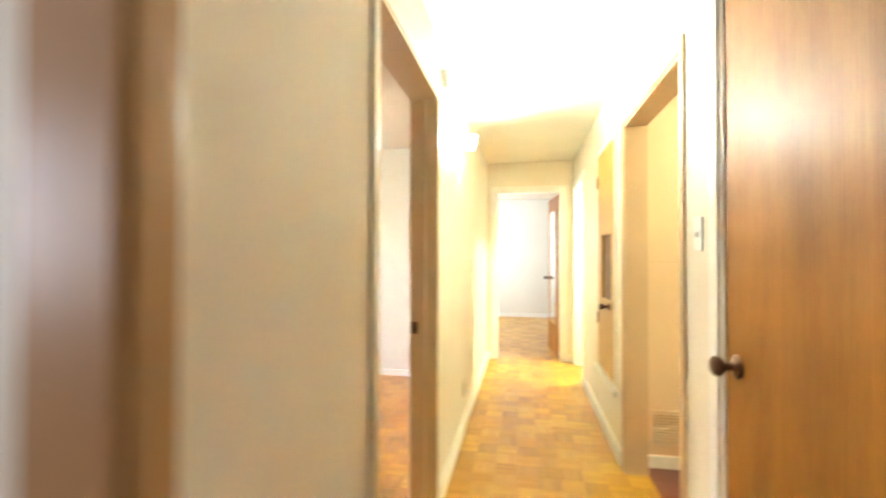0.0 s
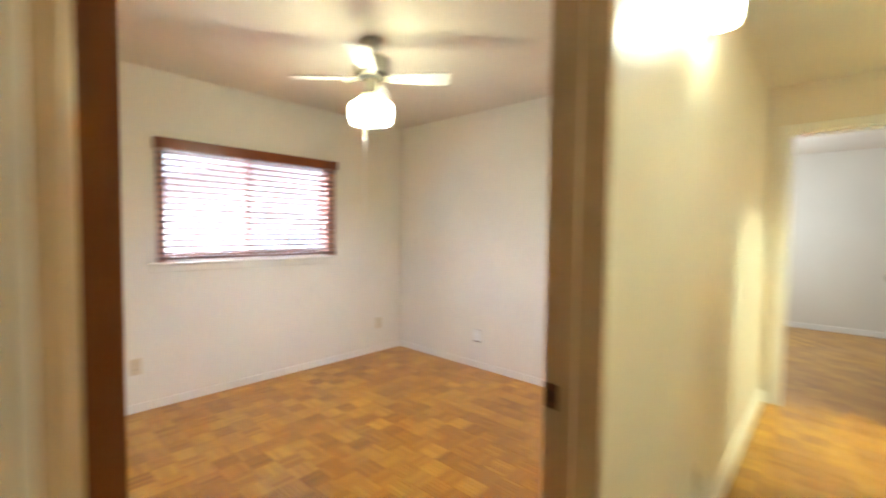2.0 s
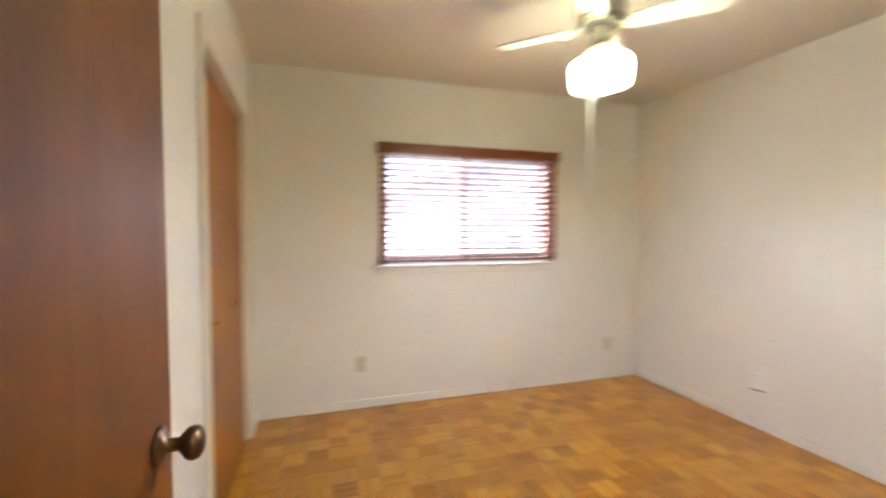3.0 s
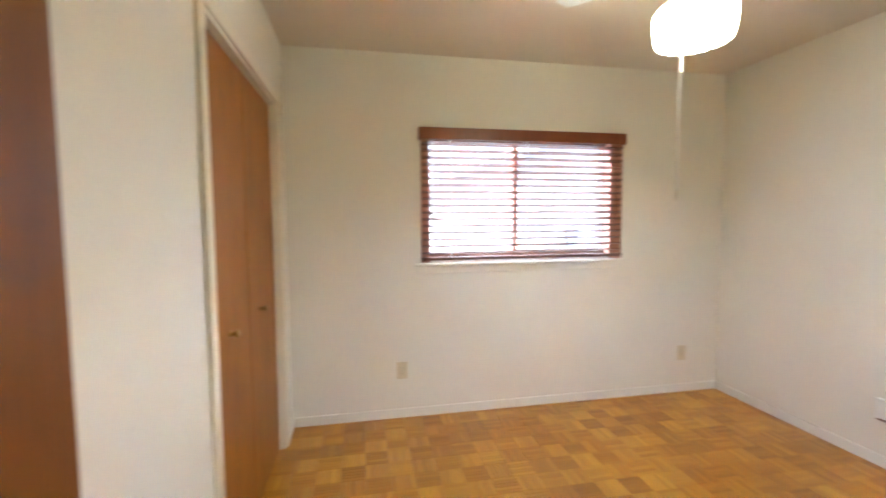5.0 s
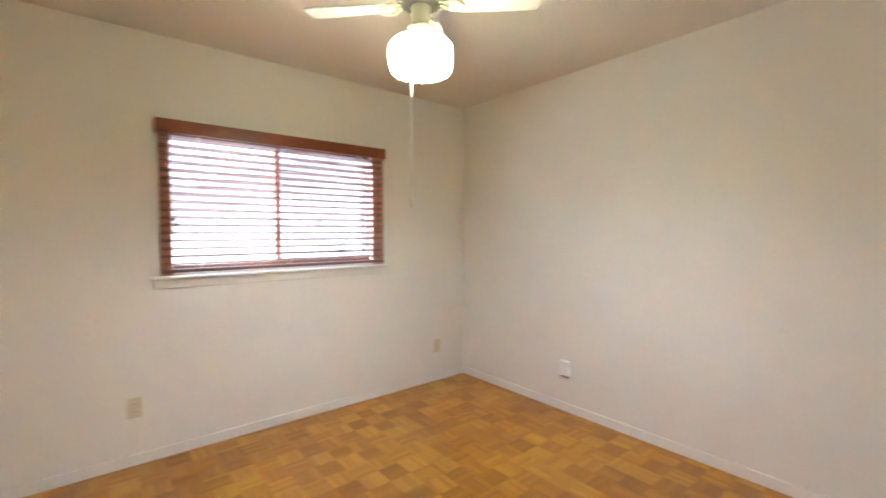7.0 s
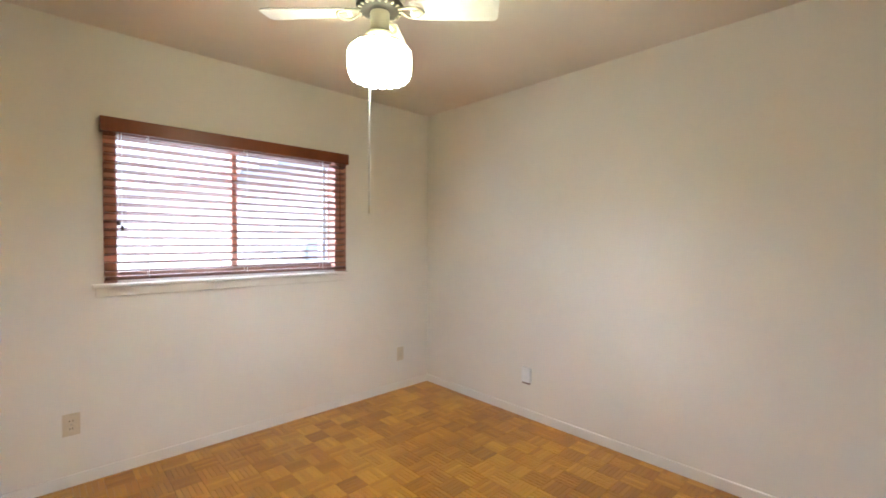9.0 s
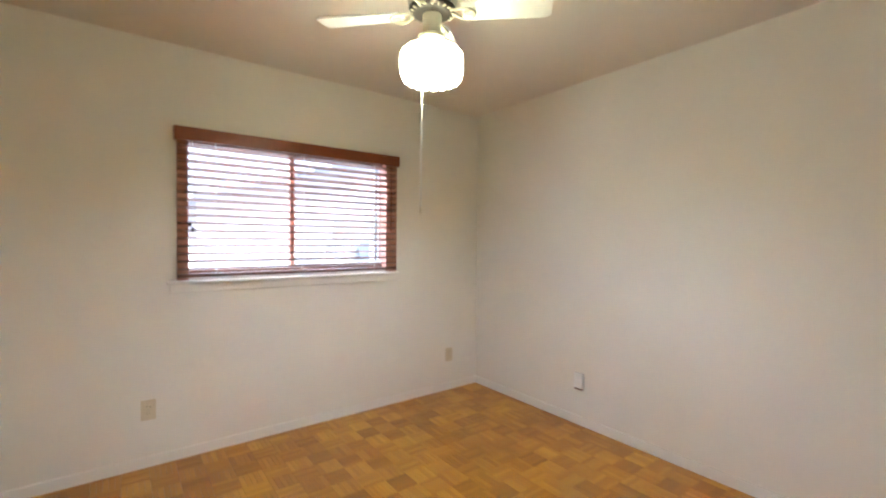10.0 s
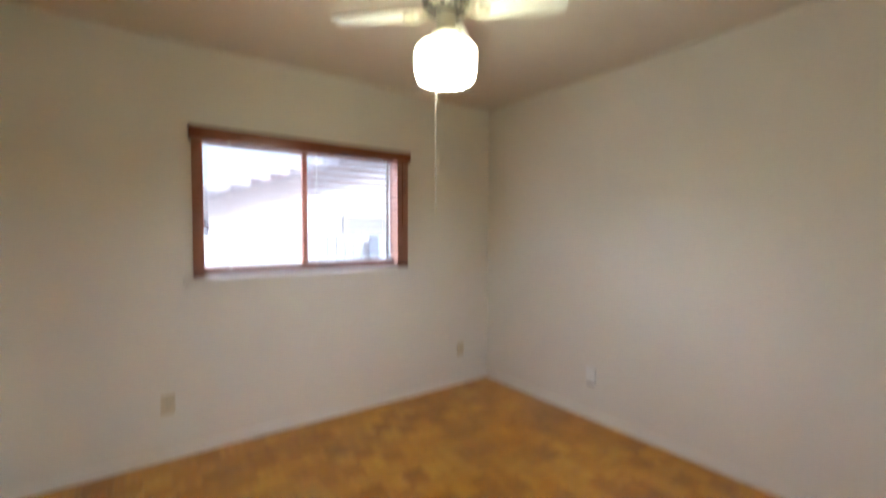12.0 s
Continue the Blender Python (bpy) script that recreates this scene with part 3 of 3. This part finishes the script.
for y in (-0.52, 0.0, 0.52):
    for x in (0.003, 0.057):
        bm = B()
        tube(bm, (x, y, 0.02), (x, y, 0.81), 0.0009, 6)
        part("ladder_cord", bm, CORD, blind)
for y, z in ((-0.655, 0.33), (-0.640, 0.30)):
    bm = B()
    tube(bm, (0.064, y, z), (0.064, y, 0.80), 0.0010, 6)
    pull = part("lift_cord", bm, CORD, blind)
    bm = lathe(B(), [(0.003, 0.03), (0.007, 0.02), (0.009, 0.004), (0.006, 0.0)], 12, pose(0.064, y, z - 0.03))
    part("tassel", bm, DARKCORD, pull, "dark cord tassel")
bm = B()
tube(bm, (0.066, 0.655, 0.30), (0.064, 0.655, 0.80), 0.003, 8)
part("tilt_wand", bm, BLINDWOOD, blind)

# ---- ceiling fan ----
FX, FY = -1.785, 2.735
fan = base("ceiling_fan", pose(FX, FY, H), "white four-bladed ceiling fan with a lit scalloped globe", "ceiling fan")
part("canopy", lathe(B(), [(0.057, 0.0), (0.059, -0.012), (0.057, -0.038), (0.048, -0.052), (0.022, -0.060)], 32), FANSHADEGREY, fan)
part("downrod", lathe(B(), [(0.013, -0.05), (0.013, -0.10)], 16), FANSHADEGREY, fan)
part("motor_housing", lathe(B(), [(0.03, -0.085), (0.074, -0.092), (0.092, -0.102), (0.097, -0.130), (0.097, -0.170), (0.092, -0.186), (0.088, -0.192)], 40), FANSHADEGREY, fan)
ring = part("vent_ring", lathe(B(), [(0.088, -0.192), (0.091, -0.197), (0.084, -0.211), (0.062, -0.220), (0.03, -0.222)], 40), RINGBROWN, fan, "dark pierced vent ring")
for k in range(20):
    bm = B()
    box(bm, 0.066, 0.088, -0.0035, 0.0035, -0.004, 0.0, 0.001, pose(0, 0, -0.2335 + 0.022, 0, 0, 18 * k) )
    part("rib", bm, IRONCREAM, ring)
part("switch_housing", lathe(B(), [(0.036, -0.215), (0.038, -0.225), (0.036, -0.28), (0.034, -0.302)], 32), FANSHADEGREY, fan)
part("fitter_ring", lathe(B(), [(0.040, -0.298), (0.055, -0.303), (0.057, -0.312), (0.057, -0.320), (0.050, -0.327)], 32), IRONCREAM, fan, "cream enamelled fitter ring")


def blade_mesh():
    bm = B()
    outline = [(0.118, -0.040), (0.135, -0.047), (0.30, -0.058), (0.425, -0.065), (0.447, -0.063), (0.458, -0.050),
               (0.458, 0.050), (0.447, 0.063), (0.425, 0.065), (0.30, 0.058), (0.135, 0.047), (0.118, 0.040)]
    top = [bm.verts.new((x, y, 0.003)) for x, y in outline]
    low = [bm.verts.new((x, y, -0.003)) for x, y in outline]
    bm.faces.new(top); bm.faces.new(list(reversed(low)))
    for k in range(len(outline)):
        j = (k + 1) % len(outline)
        bm.faces.new((top[k], low[k], low[j], top[j]))
    return bm


def sweep(bm, points, r, segments=8):
    """One continuous round bar along a line of points."""
    p = [Vector(q) for q in points]
    rings = []
    for k, q in enumerate(p):
        ahead = p[min(k + 1, len(p) - 1)] - p[max(k - 1, 0)]
        m = Matrix.Translation(q) @ ahead.to_track_quat("Z", "Y").to_matrix().to_4x4()
        rings.append([bm.verts.new(m @ Vector((r * math.cos(2 * math.pi * i / segments), r * math.sin(2 * math.pi * i / segments), 0))) for i in range(segments)])
    for a, b in zip(rings, rings[1:]):
        for i in range(segments):
            bm.faces.new((a[i], a[(i + 1) % segments], b[(i + 1) % segments], b[i])).smooth = True
    bm.faces.new(list(reversed(rings[0])))
    bm.faces.new(rings[-1])
    return bm


def arm_mesh():
    """A scrolled iron: one bent strap from the motor round the blade's root and back."""
    half = [(0.070, 0.012, 0.006), (0.088, 0.018, 0.000), (0.104, 0.030, -0.007), (0.124, 0.038, -0.009), (0.142, 0.037, -0.009), (0.155, 0.028, -0.009), (0.164, 0.014, -0.009)]
    return sweep(B(), half + [(0.168, 0.0, -0.009)] + [(x, -y, z) for x, y, z in reversed(half)], 0.006)


for k in range(4):
    m = pose(0, 0, -0.214, 0, 0, 43 + 90 * k)
    arm = part("blade_iron", arm_mesh(), IRONCREAM, fan, "cream scrolled blade iron")
    arm.matrix_basis = m
    bm = B()
    box(bm, 0.125, 0.162, -0.014, 0.014, -0.012, -0.006, 0.002)
    part("mounting_plate", bm, IRONCREAM, arm)
    blade = part("blade", blade_mesh(), FANWHITE, fan)
    blade.matrix_basis = m @ pose(0, 0, 0, -11, 0, 0)


def scallop(a, i):
    return 1.0 + (0.09 * abs(math.cos(9 * a)) - 0.05) * (1.0 if i > 5 else 0.35)


def foot(a, i):
    return -0.008 * abs(math.cos(9 * a)) if 9 <= i <= 12 else 0.0


part("globe", lathe(B(), [(0.049, -0.323), (0.062, -0.326), (0.077, -0.334), (0.088, -0.345), (0.095, -0.353), (0.108, -0.359), (0.1175, -0.373), (0.120, -0.395), (0.119, -0.428),
                          (0.115, -0.450), (0.110, -0.461), (0.104, -0.469), (0.100, -0.469), (0.106, -0.459), (0.111, -0.448), (0.115, -0.426), (0.116, -0.396), (0.110, -0.380), (0.086, -0.354), (0.056, -0.330)], 108, None, scallop, foot), LITGLOBE, fan, "lit ribbed opal glass globe with a scalloped foot")
part("bulb", lathe(B(), [(0.012, -0.36), (0.016, -0.385), (0.027, -0.405), (0.031, -0.425), (0.027, -0.444), (0.014, -0.455), (0.003, -0.457)], 24), LITBULB, fan, "bright white bulb inside the open globe")
bm = lathe(B(), [(0.090, -0.3445), (0.0990, -0.3460), (0.1045, -0.3550), (0.098, -0.3565)], 64)
part("globe_band", bm, BROWNFRAME, fan, "thin dark bronze band")
beads = [((0.0030, 0.0054 if k < 90 else 0.0046)[k % 2], -0.33 - 0.004 * k) for k in range(161)]
bm = lathe(B(), beads, 8, pose(0.001, -0.047, 0))
chain = part("pull_chain", bm, WHITE, fan, "long beaded pull chain")
bm = lathe(B(), [(0.002, -0.965), (0.0045, -0.972), (0.0045, -0.992), (0.002, -1.0)], 12, pose(0.001, -0.047, 0))
part("chain_end", bm, CORD, chain)

# ---- wall plates ----


def outlet(m, mat, label, group=""):
    """A duplex outlet; y is out of the wall."""
    o = base("outlet", m, label, "outlet", group)
    bm = B()
    box(bm, -0.035, 0.035, 0.0, 0.006, -0.057, 0.057, 0.003)
    part("cover_plate", bm, mat, o)
    for z in (-0.02, 0.02):
        bm = lathe(B(), [(0.0165, 0.0), (0.0165, 0.0085), (0.015, 0.009)], 20, pose(0, 0, z, -90, 0, 0))
        rc = part("receptacle", bm, mat, o)
        bm = B()
        for x in (-0.006, 0.006):
            box(bm, x - 0.0012, x + 0.0012, 0.0085, 0.0096, z - 0.004, z + 0.005)
        part("slots", bm, DARK, rc)
    bm = lathe(B(), [(0.003, 0.0), (0.003, 0.0072), (0.002, 0.0078)], 10, pose(0, 0, 0, -90, 0, 0))
    part("screw", bm, STEEL, o)
    return o


outlet(pose(BX, 1.875, 0.32, 0, 0, -90), ALMOND, "almond plastic duplex outlet on the bedroom wall", "bedroom outlets")
outlet(pose(BX, 4.00, 0.30, 0, 0, -90), ALMOND, "almond plastic duplex outlet on the bedroom wall", "bedroom outlets")
outlet(pose(XL1, 3.13, 0.28, 0, 0, -90), ALMOND, "almond plastic duplex outlet on the hall wall")
ph = base("phone_box", pose(-2.185, BY1, 0.305, 0, 0, 180), "white surface-mounted telephone jack box", "phone jack")
bm = B()
box(bm, -0.036, 0.036, 0.0, 0.026, -0.045, 0.060, 0.004)
part("housing", bm, WHITE, ph)
bm = B()
box(bm, -0.030, 0.030, 0.003, 0.024, -0.056, -0.0455, 0.002)
part("jack_socket", bm, BROWNFRAME, ph, "brown jack socket underneath")

sw = base("light_switch", pose(XR0, 1.572, 1.34, 0, 0, 90), "white toggle light switch on the hall wall", "light switch")
bm = B()
box(bm, -0.036, 0.036, 0.0, 0.006, -0.058, 0.058, 0.003)
part("cover_plate", bm, WHITE, sw)
bm = B()
box(bm, -0.005, 0.005, 0.004, 0.012, -0.010, 0.008, 0.002)
part("toggle", bm, WHITE, sw)

ch = base("door_chime", pose(XL1, 2.29, 2.22), "small grey door chime box high on the hall wall", "door chime")
bm = B()
box(bm, 0.0, 0.035, -0.04, 0.04, -0.055, 0.055, 0.005)
part("housing", bm, GREY, ch)
bm = B()
for z in (-0.03, -0.015, 0.0, 0.015, 0.03):
    box(bm, 0.0345, 0.036, -0.03, 0.03, z - 0.003, z + 0.003)
part("grille", bm, DARK, ch)

# ---- hall sconce ----
sc = base("wall_sconce", pose(XL1, 2.965, 2.01), "brass wall spotlight with a tilted white bell, lit", "wall lamp")
part("backplate", lathe(B(), [(0.040, 0.0), (0.040, 0.008), (0.028, 0.015), (0.012, 0.019)], 28, pose(0, 0, 0.0, 0, 90, 0)), BRASS, sc)
bm = B()
arc = [(0.012 + 0.060 * math.sin(a), -0.01 * math.sin(a), 0.028 * math.sin(2 * a)) for a in [i * math.pi / 16 for i in range(9)]]
for a, b in zip(arc, arc[1:]):
    tube(bm, a, b, 0.006, 10)
part("arm", bm, BRASS, sc)
bell_pose = pose(0.072, -0.010, 0.0) @ Vector((-0.10, -0.48, 0.86)).to_track_quat("Z", "Y").to_matrix().to_4x4()
part("bell", lathe(B(), [(0.012, -0.012), (0.026, -0.006), (0.036, 0.012), (0.048, 0.045), (0.060, 0.075), (0.063, 0.080), (0.060, 0.079),
                         (0.046, 0.046), (0.033, 0.014), (0.018, 0.0)], 36, bell_pose), LITBELL, sc, "tilted translucent white bell shade, glowing")
part("bulb", lathe(B(), [(0.012, 0.005), (0.014, 0.02), (0.026, 0.045), (0.031, 0.064), (0.026, 0.082), (0.014, 0.092), (0.003, 0.095)], 24, bell_pose), LITSCONCE, sc, "lit round bulb")

# ---- side passage lamp ----
sl = base("ceiling_lamp", pose(1.55, 4.72, H), "lit opal ceiling lamp in the side passage", "ceiling lamp")
part("pan", lathe(B(), [(0.14, 0.0), (0.14, -0.02), (0.12, -0.03)], 32), CHROME, sl)
part("diffuser", lathe(B(), [(0.125, -0.025), (0.12, -0.05), (0.09, -0.08), (0.04, -0.095), (0.005, -0.098)], 32), LITSIDE, sl, "lit opal glass bowl")

# ---- passage lamp ----
pl = base("ceiling_lamp", pose(1.95, 2.0, H), "lit opal ceiling lamp in the passage", "ceiling lamp")
part("pan", lathe(B(), [(0.14, 0.0), (0.14, -0.02), (0.12, -0.03)], 32), CHROME, pl)
part("diffuser", lathe(B(), [(0.125, -0.025), (0.12, -0.05), (0.09, -0.08), (0.04, -0.095), (0.005, -0.098)], 32), LITPASSAGE, pl, "lit opal glass bowl")

# ---- passage register ----
rg = base("wall_register", pose(1.16, 2.75, 0.235), "peach painted louvred air register low on the passage wall", "air vent")
bm = B()
for b in ((-0.125, -0.108, -0.11, 0.11), (0.108, 0.125, -0.11, 0.11)):
    box(bm, b[0], b[1], -0.010, 0.0, b[2], b[3], 0.002)
for z in (-0.11, 0.095):
    box(bm, -0.108, 0.108, -0.010, 0.0, z, z + 0.015, 0.002)
part("frame", bm, PEACH, rg)
bm = B()
box(bm, -0.108, 0.108, -0.001, 0.0, -0.095, 0.095)
part("backing", bm, SHADETAN, rg)
for i in range(11):
    bm = B()
    box(bm, -0.108, 0.108, -0.005, 0.005, -0.001, 0.001, 0.0, pose(0, -0.006, -0.085 + i * 0.017, 35, 0, 0))
    part("slat", bm, PEACH, rg)
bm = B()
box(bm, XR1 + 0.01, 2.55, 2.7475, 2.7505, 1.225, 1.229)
tagged(part("trim_panel_joint", bm, SHADETAN), "thin painted joint strip on the passage wall", "trim", kind="structure")

# ---- outside the window ----
setting("ground", [(-400, BX - 0.14, -300, 300, -0.5, -0.35)], CONCRETE, "pale concrete side yard", "ground")
haze, hn, hl, hb = material("pale_haze")
hb.inputs["Base Color"].default_value = (0.0, 0.0, 0.0, 1)
hb.inputs["Emission Color"].default_value = (0.95, 0.97, 1.0, 1)
hb.inputs["Emission Strength"].default_value = 1.0
setting("backdrop", [(-75.3, -75.0, -90, 90, -0.4, 60)], haze, "white hazy sky behind the houses", "sky")
house = base("neighbour_house", pose(-8.2, 0, -0.35), "pale stucco neighbouring house with a tiled gable roof", "house")
bm = B()
box(bm, -6.0, 0.0, 2.72, 12.38, 0, 2.23)
part("wall", bm, STUCCO, house)
bm = B()
v = [bm.verts.new(p) for p in ((-0.01, 2.72, 2.23), (-0.01, 12.38, 2.23), (-0.01, 7.55, 3.80), (-6.0, 2.72, 2.23), (-6.0, 12.38, 2.23), (-6.0, 7.55, 3.80))]
for f in ((0, 1, 2), (5, 4, 3), (0, 2, 5, 3), (2, 1, 4, 5), (1, 0, 3, 4)):
    bm.faces.new([v[k] for k in f])
part("gable", bm, STUCCO, house)
for side in (1, -1):
    slope = pose(0, 7.55, 3.86, 0, 0, 0 if side > 0 else 180) @ pose(0, 0, 0, 18, 0, 0)
    bm = B()
    box(bm, *((-6.2, 0.3) if side > 0 else (-0.3, 6.2)), -5.15, 0.0, -0.10, 0.0, 0.0, slope)
    roof = part("roof", bm, ROOFTILE, house)
    bm = B()
    for k in range(16):
        lathe(bm, [(0.085, 0.0), (0.10, 0.34)], 10, slope @ pose(0.3 if side > 0 else -0.3, -5.15 + k * 0.32, 0.01, -86, 0, 0))
    part("rake_tiles", bm, ROOFTILE, roof)
bm = B()
box(bm, 0.0, 0.03, 5.0, 6.0, 1.15, 2.0, 0.01)
part("window", bm, GREY, house)
fence = base("yard_fence", pose(-7.4, 0, -0.35), "pale board fence between the yards", "fence")
board = None
for k in range(90):
    if board is None:
        bm = B()
        box(bm, -0.012, 0.012, -0.075, 0.075, 0.02, 1.62, 0.004)
        board = part("board", bm, PALEWOOD, fence)
        ob = board
    else:
        ob = new("board", board.data)
        ob.parent = fence
    ob.matrix_basis = pose(random.uniform(-0.004, 0.004), -4.0 + k * 0.154, random.uniform(-0.015, 0.0))
cab = base("utility_cabinet", pose(-7.15, 5.35, -0.35), "blue-grey utility cabinet beside the fence", "cabinet")
bm = B()
box(bm, -0.18, 0.18, -0.22, 0.22, 0.0, 1.6, 0.02)
part("housing", bm, BLUEGREY, cab)
bm = B()
box(bm, 0.178, 0.19, -0.19, 0.19, 0.1, 1.52, 0.008)
part("door", bm, BLUEGREY, cab)

# ---- tiles and parquet ----


def finger_faces(x, y, upright):
    """Vertices and faces of one finger with eased edges, its corner at (x, y)."""
    w, d = (FINGER, BLOCK) if upright else (BLOCK, FINGER)
    e, g = 0.0009, 0.00025
    x0, x1, y0, y1 = x + g, x + w - g, y + g, y + d - g
    v = [(x0, y0, -0.002), (x1, y0, -0.002), (x1, y1, -0.002), (x0, y1, -0.002),
         (x0 + e, y0 + e, 0.0), (x1 - e, y0 + e, 0.0), (x1 - e, y1 - e, 0.0), (x0 + e, y1 - e, 0.0)]
    f = [(4, 5, 6, 7), (0, 1, 5, 4), (1, 2, 6, 5), (2, 3, 7, 6), (3, 0, 4, 7)]
    return v, f


def mesh_of(name, fingers, mat):
    vs, fs = [], []
    for x, y, u in fingers:
        v, f = finger_faces(x, y, u)
        k = len(vs)
        vs += v
        fs += [tuple(i + k for i in q) for q in f]
    me = bpy.data.meshes.new(name)
    me.from_pydata(vs, [], fs)
    me.materials.append(mat)
    return me


def block_fingers(x, y, upright):
    return [(x + i * FINGER, y, True) if upright else (x, y + i * FINGER, False) for i in range(5)]


def parquet(floor, mat, x0, x1, y0, y1, near):
    blocks = {u: mesh_of("parquet_block", block_fingers(0, 0, u), mat) for u in (True, False)}
    rest, count = [], 0
    for i in range(math.floor(x0 / BLOCK), math.ceil(x1 / BLOCK)):
        for j in range(math.floor(y0 / BLOCK), math.ceil(y1 / BLOCK)):
            x, y, up = i * BLOCK, j * BLOCK, (i + j) % 2 == 0
            if near[0] <= x < near[1] and near[2] <= y < near[3] and count < 300:
                count += 1
                ob = new("parquet_block", blocks[up])
                ob.parent = floor
                ob.matrix_basis = pose(x, y, 0)
            else:
                rest += block_fingers(x, y, up)
    ob = new("parquet_fingers", mesh_of("parquet_fingers", rest, mat))
    ob.parent = floor
    tagged(ob, "honey oak parquet fingers", kind="stuff")


parquet(FLOOR_BED, OAK, BX, XL0, BY0 - 0.1, BY1, (-3.26, -1.10, 1.62, 3.80))
parquet(FLOOR_HALL, LAMPLITOAK, XL0 + 0.02, XR1 - 0.01, -0.6, YE1, (-0.3, 0.9, 1.2, 4.6))

tile = None
for i in range(5):
    for j in range(8):
        x, y = XR1 + 0.003 + i * 0.155, 1.43 + j * 0.165
        if tile is None:
            bm = B()
            box(bm, 0, 0.151, 0, 0.161, -0.005, 0.001, 0.002)
            tile = part("tile", bm, REDTILE, PASSAGE)
            ob = tile
        else:
            ob = new("tile", tile.data)
            ob.parent = PASSAGE
        ob.matrix_basis = pose(x, y, 0)
